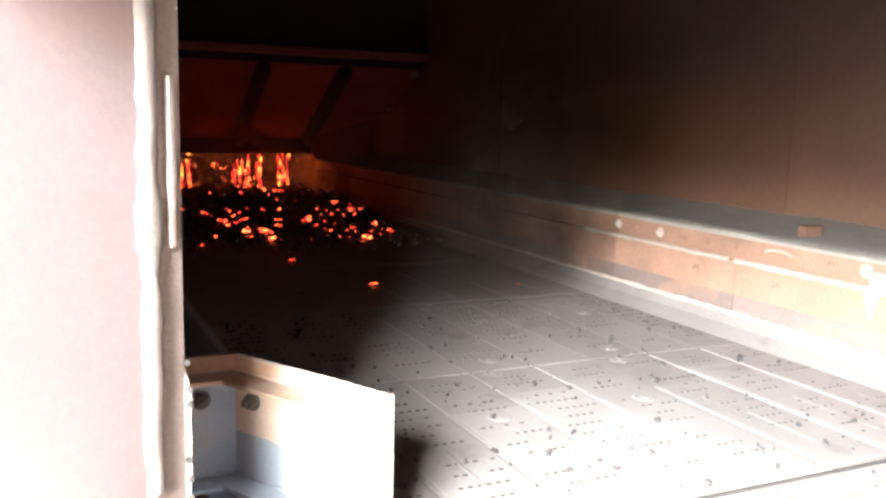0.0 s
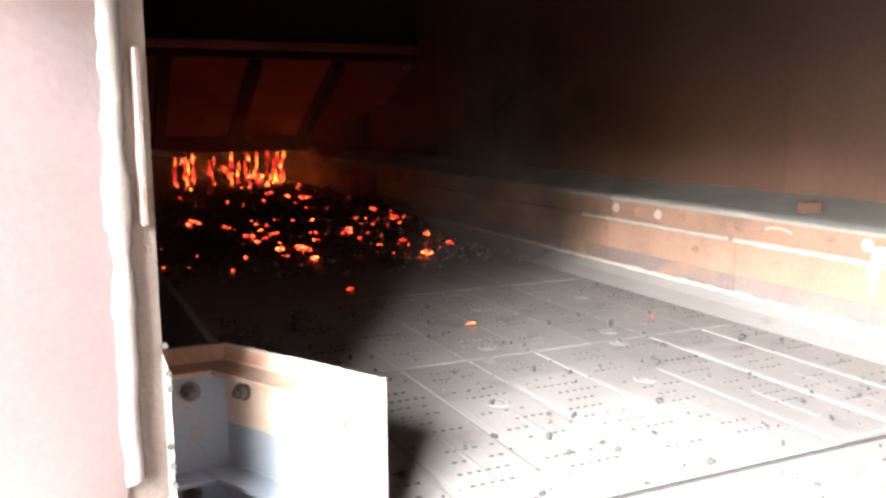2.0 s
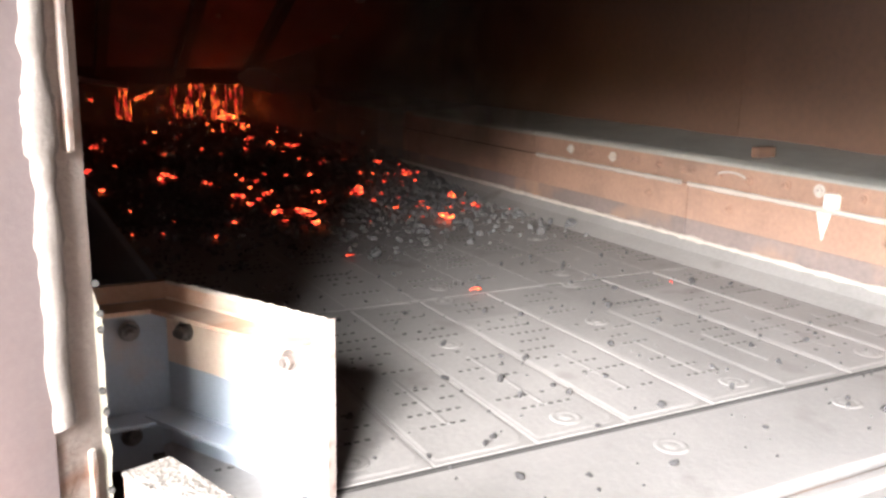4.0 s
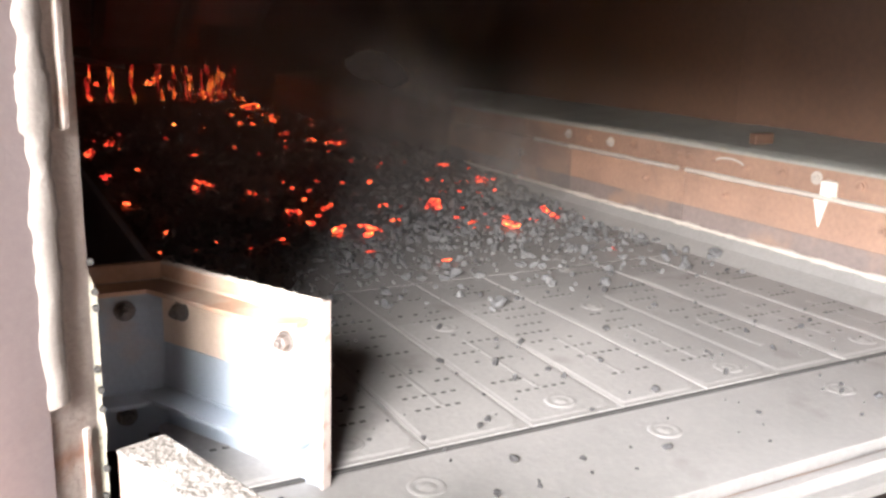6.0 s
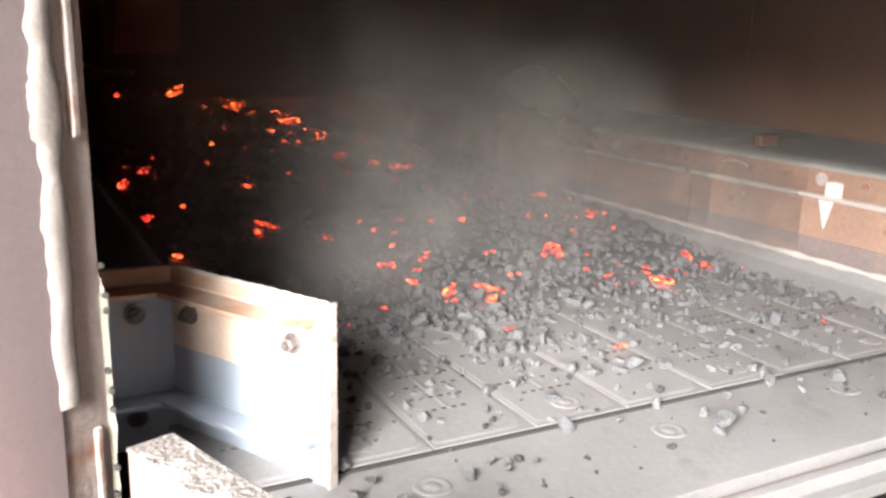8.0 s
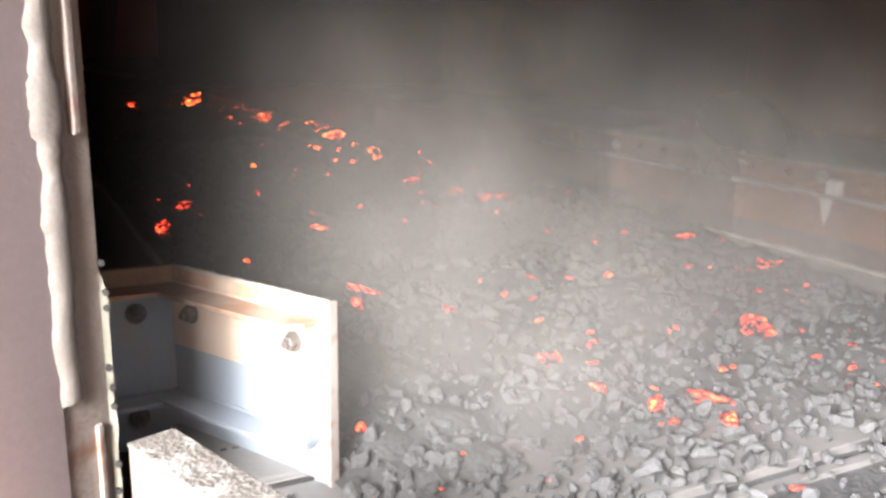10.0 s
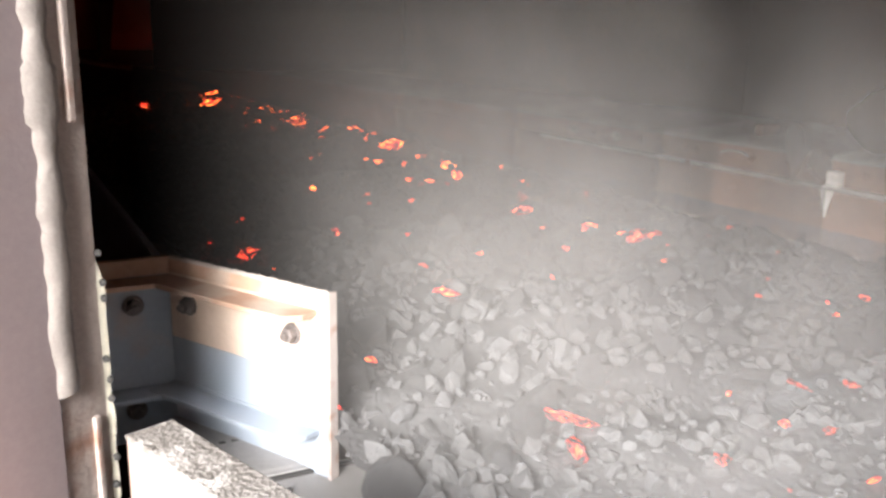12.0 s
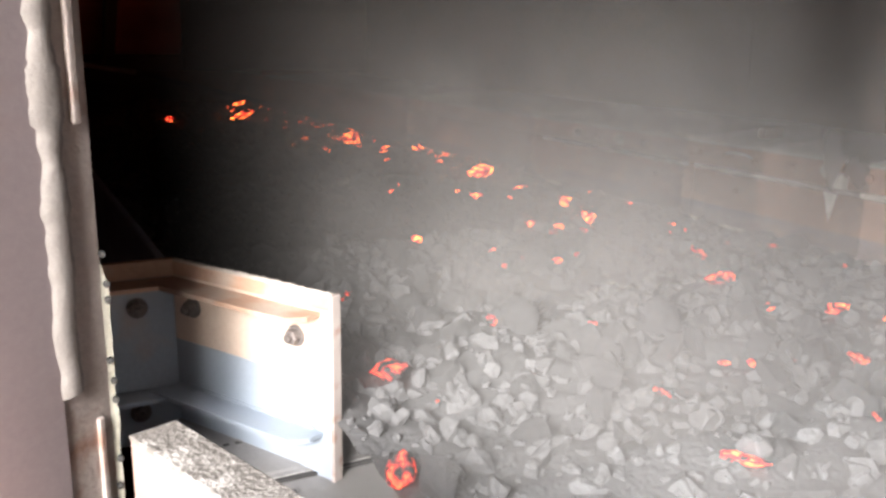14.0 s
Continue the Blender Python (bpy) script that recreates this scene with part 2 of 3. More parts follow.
def bead(bm, path, radius, rng, jitter=0.3, sides=6):
    """A lumpy weld or sealant bead along a list of points."""
    rings = []
    for i, p in enumerate(path):
        p = Vector(p)
        d = (Vector(path[min(i + 1, len(path) - 1)]) - Vector(path[max(i - 1, 0)])).normalized()
        u = d.orthogonal().normalized()
        v = d.cross(u)
        r = radius * (1 + rng.uniform(-jitter, jitter))
        rings.append([bm.verts.new(p + r * (math.cos(a) * u + math.sin(a) * v)) for a in [2 * math.pi * k / sides for k in range(sides)]])
    for a, b in zip(rings, rings[1:]):
        for k in range(sides):
            bm.faces.new((a[k], a[(k + 1) % sides], b[(k + 1) % sides], b[k]))


# ---- large structure ----
X_END, X_FAR = 0.262, -12.0
Y_NEAR, Y_WALL, Y_HOOD = -0.25, 1.50, 1.95
rng = random.Random(5)


def ground():
    bm = bmesh.new()
    box(bm, -60, 60, -60, 60, -1.3, -1.2)
    tagged(part("ground", bm, M_GROUND), "grey concrete yard outside and below the conveyor", "ground", kind="structure")


def housing():
    """Closed steel hood over the trough, with one hatch on the near side."""
    bm = bmesh.new()
    box(bm, X_FAR, 2.6, Y_HOOD + 0.01, Y_HOOD + 0.06, -1.2, 1.52)
    w = tagged(part("wall_north", bm, M_HOOD), "brown rusty steel hood wall", "wall", kind="structure")
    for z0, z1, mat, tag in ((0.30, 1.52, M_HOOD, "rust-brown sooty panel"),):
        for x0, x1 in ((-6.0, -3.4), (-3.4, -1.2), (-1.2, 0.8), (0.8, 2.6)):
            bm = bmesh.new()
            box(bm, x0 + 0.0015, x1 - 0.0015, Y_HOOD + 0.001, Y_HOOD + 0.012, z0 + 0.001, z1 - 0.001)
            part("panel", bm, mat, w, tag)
    bm = bmesh.new()
    box(bm, X_FAR, 0.215, -0.60, -0.433, -1.2, 1.52)
    box(bm, 2.45, 2.6, -0.60, -0.42, -1.2, 1.52)
    box(bm, 0.215, 2.45, -0.60, -0.42, 0.80, 1.52)
    box(bm, 0.215, 2.45, -0.60, -0.42, -1.2, 0.16)
    tagged(part("wall_south", bm, M_HOOD), "sooty steel hood wall with an open hatch", "wall", kind="structure")
    bm = bmesh.new()
    box(bm, 2.6, 2.66, -0.60, Y_HOOD + 0.06, -1.2, 1.52)
    tagged(part("wall_east", bm, M_HOOD), "sooty steel end wall of the hood", "wall", kind="structure")
    bm = bmesh.new()
    box(bm, X_FAR - 0.06, X_FAR, -0.60, Y_HOOD + 0.06, -1.2, 1.52)
    tagged(part("wall_west", bm, M_HOOD), "sooty steel end wall of the hood", "wall", kind="structure")
    bm = bmesh.new()
    box(bm, X_FAR - 0.06, 2.66, -0.60, Y_HOOD + 0.06, 1.52, 1.58)
    for x in (-4.2, -2.6, -1.0):
        box(bm, x, x + 0.08, -0.42, Y_HOOD, 1.44, 1.52)
    tagged(part("ceiling", bm, M_SOOTWALL), "soot-blackened steel hood roof with cross beams", "ceiling", kind="structure")


def pit():
    """Sooty floor under the outlet, inside the hood, added to cut light bounced upward."""
    bm = bmesh.new()
    box(bm, X_FAR, 2.6, -0.42, Y_HOOD, -0.62, -0.58)
    tagged(part("floor_pit", bm, M_SOOTWALL), "added soot-black pit floor that cuts bounced light", "floor", kind="structure")


def deck():
    """Perforated plates in bays across the trough, a plain lower plate at the outlet."""
    base = bmesh.new()
    box(base, X_FAR, 0.0, Y_NEAR - 0.01, Y_WALL - 0.02, -0.06, -0.012)
    d = tagged(part("floor", base, M_SLOT), "grey dusty steel conveyor deck of perforated plates", "floor", kind="structure")
    edges = [-0.245, -0.08, 0.11, 0.30, 0.49, 0.685, 0.875, 1.065, 1.255, 1.415]
    seams = [0.0, -0.825, -1.65, -2.475, -3.30, -4.125, -4.95, -5.775]
    for b, (x1, x0) in enumerate(zip(seams, seams[1:])):
        for y0, y1 in zip(edges, edges[1:]):
            bm = bmesh.new()
            lift = rng.uniform(-0.001, 0.0015)
            gap = 0.002 if b == 0 else 0.0004
            box(bm, x0 + 0.004, x1 - 0.004, y0 + gap, y1 - gap, -0.012, lift if b == 0 else 0.0, 0.0012 if b == 0 else 0.0004)
            part("plate", bm, M_DECK, d)
    bm = bmesh.new()
    box(bm, X_FAR, seams[-1] - 0.006, Y_NEAR, 1.415, -0.012, 0.0)
    part("plate", bm, M_DECK, d)
    # pressed pads on the first bay: raised, with sloping rims and one rounded corner
    for y0, y1 in zip(edges, edges[1:]):
        bm = bmesh.new()
        pressed_pad(bm, -0.64 + rng.uniform(-0.05, 0.10), -0.013, y0 + 0.005, y1 - 0.004, 0.0024)
        part("pad", bm, M_DECK, d)
        bm = bmesh.new()
        ym = (y0 + y1) / 2 + rng.uniform(-0.006, 0.006)
        prism(bm, [(ym - 0.006, 0.0024), (ym - 0.002, 0.0036), (ym + 0.002, 0.0036), (ym + 0.005, 0.0024)], -0.36 + rng.uniform(-0.1, 0.05), -0.13)
        part("ridge", bm, M_DECK, d)
    for x in seams[:5]:
        bm = bmesh.new()
        box(bm, x - 0.0039, x + 0.0039, Y_NEAR, 1.415, -0.012, -0.0012)
        part("joint", bm, M_SLOT, d, "dark packed joint between plates")
    # slots, in short rows
    bm = bmesh.new()
    for bay in (0, 1):
        for y0, y1 in zip(edges, edges[1:]):
            x = seams[bay] - 0.13
            while x > seams[bay + 1] + 0.05:
                off = rng.uniform(0, 0.05)
                row = rng.random() < 0.75
                for k in range(6):
                    y = y0 + 0.03 + off + k * 0.019
                    if y < y1 - 0.02 and rng.random() < (0.75 if row else 0.0):
                        box(bm, x - 0.0035, x + 0.0035, y - 0.005, y + 0.005, 0.0, 0.0030 if x > -0.66 else 0.0021)
                x -= 0.052
    tagged(part("slots", bm, M_SLOT, d), "short dark perforation slots", kind="stuff")
    # cup-headed bolts
    for x, ys in ((-0.065, (0.0, 0.4, 0.8, 1.2)), (-0.494, (0.4, 0.8)), (-0.80, (0.13, 0.55, 0.95)), (-0.92, (0.2, 0.6, 1.0)), (-1.35, (0.4, 0.8, 1.2)), (0.09, (0.06, 0.5, 0.93))):
        for y in ys:
            bm = bmesh.new()
            z = -0.005 if x > 0 else 0.0024 if x > -0.6 else 0.0
            turned(bm, [(0.029, z), (0.028, z + 0.0008), (0.025, z + 0.0016), (0.020, z + 0.0014), (0.017, z + 0.0005), (0.013, z + 0.0007), (0.009, z + 0.0024), (0.003, z + 0.0028)], pose(x, y, 0), 24)
            part("deck_bolt", bm, M_DECK, d, "dished round bolt head", True)
    bm = bmesh.new()
    box(bm, 0.004, X_END, Y_NEAR, 1.415, -0.03, -0.005, 0.002)
    part("outlet_plate", bm, M_DECK, d, "plain outlet plate strewn with grit")
    for x0, x1, z, mat in ((X_END + 0.001, X_END + 0.024, -0.026, M_SOOTY), (X_END + 0.0245, X_END + 0.044, -0.010, M_DECK), (X_END + 0.046, X_END + 0.072, -0.030, M_DECK)):
        bm = bmesh.new()
        box(bm, x0, x1, Y_NEAR, 1.415, -0.05, z, 0.002)
        part("outlet_rim", bm, mat, d)


def pressed_pad(bm, x0, x1, y0, y1, h):
    """A low raised panel whose corner at the outlet end is rounded."""
    o = [(x0, y0), (x1 - 0.004, y0), (x1, y0 + 0.004)]
    o += [(x1 - 0.035 + 0.035 * math.cos(q), y1 - 0.035 + 0.035 * math.sin(q)) for q in [math.pi / 2 * k / 6 for k in range(7)]]
    o += [(x0, y1)]
    cx, cy = (x0 + x1) / 2, (y0 + y1) / 2
    lo = [bm.verts.new((x, y, 0.0005)) for x, y in o]
    hi = [bm.verts.new((x - 0.007 * (1 if x > cx else -1), y - 0.007 * (1 if y > cy else -1), h)) for x, y in o]
    n = len(o)
    for k in range(n):
        bm.faces.new((lo[k], lo[(k + 1) % n], hi[(k + 1) % n], hi[k]))
    bm.faces.new(hi)
    bm.faces.new(lo[::-1])


def far_side():
    """Side of the trough on the far side: liner, plates, bolted flange and ledge."""
    bm = bmesh.new()
    prism(bm, [(1.415, -0.03), (1.415, 0.0), (1.47, 0.03), (1.494, 0.062), (1.53, 0.062), (1.53, -0.03)], X_FAR, 1.3)
    side = tagged(part("trough_side", bm, M_DECK), "rusty bolted steel trough side with dusty lip and ledge", "trough side", kind="structure")
    joints = [1.3, 0.22, -0.957, -1.79, -3.0, -4.2, -5.4, -7.5, X_FAR]
    for x1, x0 in zip(joints, joints[1:]):
        bm = bmesh.new()
        y0 = 1.498 + rng.uniform(0, 0.003)
        box(bm, x0 + 0.002, x1 - 0.002, y0, 1.53, 0.122, 0.232, 0.0012)
        part("side_plate", bm, M_RUST, side, "rust-brown steel plate")
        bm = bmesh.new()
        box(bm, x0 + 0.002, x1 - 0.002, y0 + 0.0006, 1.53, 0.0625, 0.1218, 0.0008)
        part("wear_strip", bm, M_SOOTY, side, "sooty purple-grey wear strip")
    r2 = random.Random(3)
    bm = bmesh.new()
    bead(bm, [(x, 1.494 + r2.uniform(-0.002, 0.002), 0.063 + r2.uniform(-0.0015, 0.0015)) for x in np.arange(-5.0, 1.3, 0.02)], 0.0075, r2, 0.35)
    part("weld_seam", bm, M_LIP, side, "lumpy dust-caked weld seam", True)
    for x1, x0 in ((1.3, -0.945), (-0.969, -1.79)):
        bm = bmesh.new()
        path = [(x, 1.487 + r2.uniform(-0.002, 0.002), 0.235) for x in np.arange(x0, x1, 0.03)]
        bead(bm, path, 0.0075, r2, 0.2, 8)
        part("lip", bm, M_LIP, side, "pale dust-covered lip", True)
    bm = bmesh.new()
    box(bm, X_FAR, 1.3, 1.512, 1.53, 0.234, 0.312, 0.002)
    part("flange", bm, M_RUST, side, "rust-orange bolted flange strip")
    for x in (-1.60, -1.475, -1.35, -1.225, -1.105, -0.995, -0.955, -0.841, -0.728, -0.594, -0.481, -0.347, -0.22, -0.095, 0.03, 0.155, 0.28):
        bm = bmesh.new()
        hexagon_nut(bm, pose(x, 1.512, 0.275 + rng.uniform(-0.004, 0.004), 90, 0, 0), 0.0125, 0.007, 0.018)
        part("flange_bolt", bm, M_LIP if rng.random() < 0.25 else M_RUST, side, "dusty bolt head")
    for x in (-1.134, -0.78, -0.257, 0.1):
        bm = bmesh.new()
        hexagon_nut(bm, pose(x, 1.499, 0.18, 90, 0, 0), 0.012, 0.006, 0.016)
        part("plate_bolt", bm, M_RUST, side)
    bm = bmesh.new()
    bead(bm, [(-0.841 + 0.113 * q / 12, 1.502, 0.276 + 0.014 * math.sin(math.pi * q / 12) ** 0.5) for q in range(13)], 0.0035, rng, 0.1, 8)
    part("bent_rod", bm, M_LIP, side, "small bent rod between two bolts", True)
    bm = bmesh.new()
    n = 80
    top = []
    for i in range(n + 1):
        xx = X_FAR + (1.3 - X_FAR) * (i / n) ** 0.5
        top.append([bm.verts.new((xx, y, 0.318 + h + 0.006 * noise.noise((xx * 5, y * 9, 0)))) for y, h in ((1.503, -0.004), (1.512, 0.002), (1.6, 0.004), (1.75, 0.012), (1.948, 0.03))])
    for a, b in zip(top, top[1:]):
        for k in range(4):
            bm.faces.new((a[k], b[k], b[k + 1], a[k + 1]))
    lo = [bm.verts.new((v[0].co.x, 1.503, 0.306)) for v in top]
    for i in range(n):
        bm.faces.new((lo[i], lo[i + 1], top[i + 1][0], top[i][0]))
    part("ledge", bm, M_LEDGE, side, "grey-green dust lying on a ledge", True)
    bm = bmesh.new()
    box(bm, -0.83, -0.80, 1.62, 1.70, 0.325, 0.36, 0.006, None)
    part("clip", bm, M_HOOD, side, "small rusty clip on the ledge")
    # sun patch on the lip and plate, modelled as a near-white block and wedge
    bm = bmesh.new()
    box(bm, -0.447, -0.409, 1.482, 1.512, 0.230, 0.280, 0.008)
    v = [bm.verts.new(q) for q in ((-0.473, 1.4955, 0.234), (-0.425, 1.4955, 0.234), (-0.447, 1.4955, 0.152))]
    w = [bm.verts.new((q.co.x, 1.499, q.co.z)) for q in v]
    bm.faces.new(v)
    for k in range(3):
        bm.faces.new((v[k], w[k], w[(k + 1) % 3], v[(k + 1) % 3]))
    part("lug", bm, M_SUN_PATCH, side, "near-white piece painting a sun patch on the lip")


def near_side():
    """Trough side on the hatch side, with its angled end plate."""
    bm = bmesh.new()
    box(bm, X_FAR, -0.270, -0.245, -0.231, -0.06, 0.262, 0.003)
    wall = tagged(part("near_trough_side", bm, M_GALV), "dark dusty steel trough side by the hatch", "trough side", kind="structure")
    b = empty("end_bracket", label="light grey steel end bracket with rusty top shelf", category="bracket")
    ax, ay, bx, by = -0.256, -0.229, 0.030, -0.075
    length = math.hypot(bx - ax, by - ay)
    ang = math.degrees(math.atan2(by - ay, bx - ax))
    m = pose(ax, ay, 0, 0, 0, ang)
    bm = bmesh.new()
    box(bm, 0.0, length, 0.0, 0.010, -0.03, 0.139, 0.001, m)
    part("plate", bm, M_GALV, b)
    bm = bmesh.new()
    box(bm, 0.0, length, -0.0006, 0.010, 0.1395, 0.2435, 0.001, m)
    part("upper_plate", bm, M_CREAM, b, "cream plate scorched orange-brown near the corner")
    bm = bmesh.new()
    bead(bm, [m @ Vector((u, 0.005, 0.2655)) for u in np.arange(0.0, length, 0.006)], 0.0042, rng, 0.25, 8)
    part("top_edge", bm, M_LIP, b, "pale dusty top edge", True)
    bm = bmesh.new()
    box(bm, 0.0, length, -0.0005, 0.0105, 0.244, 0.265, 0.0015, m)
    part("top_strip", bm, M_ORANGE, b, "heat-stained orange upper edge")
    bm = bmesh.new()
    prism_shelf(bm, m, length - 0.018, 0.050, 0.234, 0.241)
    part("shelf", bm, M_ORANGE, b, "heat-stained orange angle shelf")
    bm = bmesh.new()
    prism_shelf(bm, m, length - 0.018, 0.05, 0.058, 0.065)
    part("lower_flange", bm, M_GALV, b)
    bm = bmesh.new()
    box(bm, length, length + 0.006, -0.004, 0.014, -0.03, 0.268, 0.0015, m)
    part("edge_bar", bm, M_EDGE, b, "pale scuffed end edge")
    bm = bmesh.new()
    box(bm, ax - 0.012, ax, -0.419, ay + 0.002, -0.03, 0.2405, 0.001)
    part("return_plate", bm, M_GALV, b)
    bm = bmesh.new()
    box(bm, ax - 0.0125, ax + 0.0005, -0.419, ay + 0.002, 0.241, 0.268, 0.001)
    box(bm, ax, ax + 0.05, -0.419, ay - 0.004, 0.2335, 0.2405, 0.001)
    part("return_shelf", bm, M_ORANGE, b)
    bm = bmesh.new()
    box(bm, ax, ax + 0.05, -0.419, ay - 0.004, 0.0555, 0.0625, 0.001)
    part("return_flange", bm, M_GALV, b)
    for u in (0.045, length - 0.064):
        bm = bmesh.new()
        hexagon_nut(bm, m @ pose(u, 0.0, 0.198, 90, 0, 0), 0.0115, 0.011, 0.016)
        part("nut", bm, M_NUT, b, "dirty hexagon nut with washer")
    for y, z in ((-0.285, 0.196), (-0.29, 0.025)):
        bm = bmesh.new()
        hexagon_nut(bm, pose(ax, y, z, 0, 90, 0), 0.0115, 0.011, 0.016)
        part("nut", bm, M_NUT, b, "dirty hexagon nut with washer")
    bm = bmesh.new()
    bead(bm, [m @ Vector((u, -0.003, 0.067)) for u in np.arange(0.03, length - 0.03, 0.008)], 0.0028, rng, 0.4)
    part("weld", bm, M_GALV, b, smooth=True)


def prism_shelf(bm, m, length, depth, z0, z1):
    """A horizontal leg whose free corner is cut off."""
    o = [(0.0, 0.0), (length, 0.0), (length, -depth * 0.55), (length - 0.02, -depth), (0.0, -depth), (0.0, -depth * 0.5)]
    lo = [bm.verts.new(m @ Vector((x, y, z0))) for x, y in o]
    hi = [bm.verts.new(m @ Vector((x, y, z1))) for x, y in o]
    for i in range(6):
        bm.faces.new((lo[i], lo[(i + 1) % 6], hi[(i + 1) % 6], hi[i]))
    bm.faces.new(hi)
    bm.faces.new(lo[::-1])


def hatch_frame():
    """The jamb beside the camera and the sill below it."""
    j = empty("hatch_jamb", label="pinkish painted steel hatch jamb with ragged sealant", category="hatch frame")
    bm = bmesh.new()
    box(bm, 0.648, 0.652, -0.517, -0.4485, 0.12, 1.08, 0.0008)
    part("jamb_plate", bm, M_PAINT, j, "pinkish primer-painted plate")
    bm = bmesh.new()
    box(bm, 0.648, 0.6505, -0.4485, -0.4235, 0.12, 1.08, 0.0006)
    part("jamb_strip", bm, M_EDGE, j, "scuffed pale steel strip")
    # sealant: a ragged flat smear
    r2 = random.Random(9)
    bm = bmesh.new()
    rows = []
    z = 0.452
    while z < 0.80:
        c = -0.4445 + 0.0012 * noise.noise((0, 0, z * 30))
        w = 0.0050 + 0.0022 * noise.noise((3, 0, z * 40)) + 0.0016 * noise.noise((7, 0, z * 110))
        if 0.575 < z < 0.60:
            w += 0.002
        rows.append([bm.verts.new((0.6525 + h + r2.uniform(-0.0002, 0.0003), c + k * w, z)) for k, h in ((-1.25, -0.001), (-0.9, 0.0012), (-0.3, 0.0022), (0.4, 0.002), (0.85, 0.0012), (1.1, -0.0015))])
        z += 0.0025
    for a, b in zip(rows, rows[1:]):
        for k in range(5):
            bm.faces.new((a[k], a[k + 1], b[k + 1], b[k]))
    part("sealant", bm, M_SEAL, j, "ragged grey sealant", True)
    bm = bmesh.new()
    box(bm, 0.6506, 0.6535, -0.4335, -0.4300, 0.575, 0.66, 0.0006)
    box(bm, 0.6506, 0.6530, -0.4330, -0.4300, 0.30, 0.432, 0.0006)
    part("hinge_leaf", bm, M_EDGE, j, "thin welded steel tab")
    k = empty("hatch_seal", label="pale ragged gasket strip with small black bolts", category="seal")
    bm = bmesh.new()
    box(bm, 0.640, 0.6490, -0.4305, -0.4283, 0.12, 1.08, 0.0005)
    part("edge_bar", bm, M_LIP, k, "bright bare steel edge")
    # gasket strip with small bolts, lower half only
    bm = bmesh.new()
    z, left, right = 0.20, [], []
    while z < 0.524:
        reach = 0.0075 * min(1, (0.526 - z) / 0.03) + 0.0012 * noise.noise((1, 0, z * 60))
        left.append(bm.verts.new((0.645, -0.4283, z)))
        right.append(bm.verts.new((0.643, -0.4283 + reach, z)))
        z += 0.004
    for i in range(len(left) - 1):
        bm.faces.new((left[i], right[i], right[i + 1], left[i + 1]))
    ret = bmesh.ops.extrude_face_region(bm, geom=bm.faces[:])
    bmesh.ops.translate(bm, vec=(-0.003, 0, 0), verts=[v for v in ret["geom"] if isinstance(v, bmesh.types.BMVert)])
    part("gasket", bm, M_BOLTED, k, "pale ragged gasket strip")
    for z in (0.512, 0.497, 0.489, 0.458, 0.447, 0.437, 0.405, 0.39):
        bm = bmesh.new()
        turned(bm, [(0.0017, -0.001), (0.0017, 0.0012), (0.001, 0.0016)], pose(0.645, -0.4228 + 0.0012 * (round(z * 1000) % 2), z, 0, 90, 0), 8)
        part("small_bolt", bm, M_SLOT, k, "small black bolt")
    place = Matrix.Translation((0.25, -0.388, 0.432)) @ Matrix.Diagonal((1.93, 1.93, 1.93, 1)) @ Matrix.Translation((-0.6445, 0.425, -0.526))
    j.matrix_basis = place @ Matrix.Translation((0.65, -0.4265, 0)) @ pose(0, 0, 0, 0, 0, 50) @ Matrix.Diagonal((1, 1.45, 1, 1)) @ Matrix.Translation((-0.65, 0.43, 0))
    k.matrix_basis = place @ pose(0, 0.0035, 0)
    s = empty("hatch_sill", label="pitted dusty steel hatch sill beam", category="sill")
    a, bdir = Vector((0.418, -0.365, 0.0)), Vector((0.135, 0.045, 0.0)).normalized()
    ang = math.degrees(math.atan2(bdir.y, bdir.x))
    m = pose(a.x, a.y, 0, 0, 0, ang)
    bm = bmesh.new()
    box(bm, 0.0, 0.9, -0.0205, 0.0205, 0.296, 0.3, 0.0012, m)
    part("top_plate", bm, M_SILL, s, "pitted grey top face")
    bm = bmesh.new()
    box(bm, 0.001, 0.9, -0.0195, 0.0195, 0.16, 0.296, 0.0008, m)
    part("web", bm, M_SILLSIDE, s, "brown primer side")


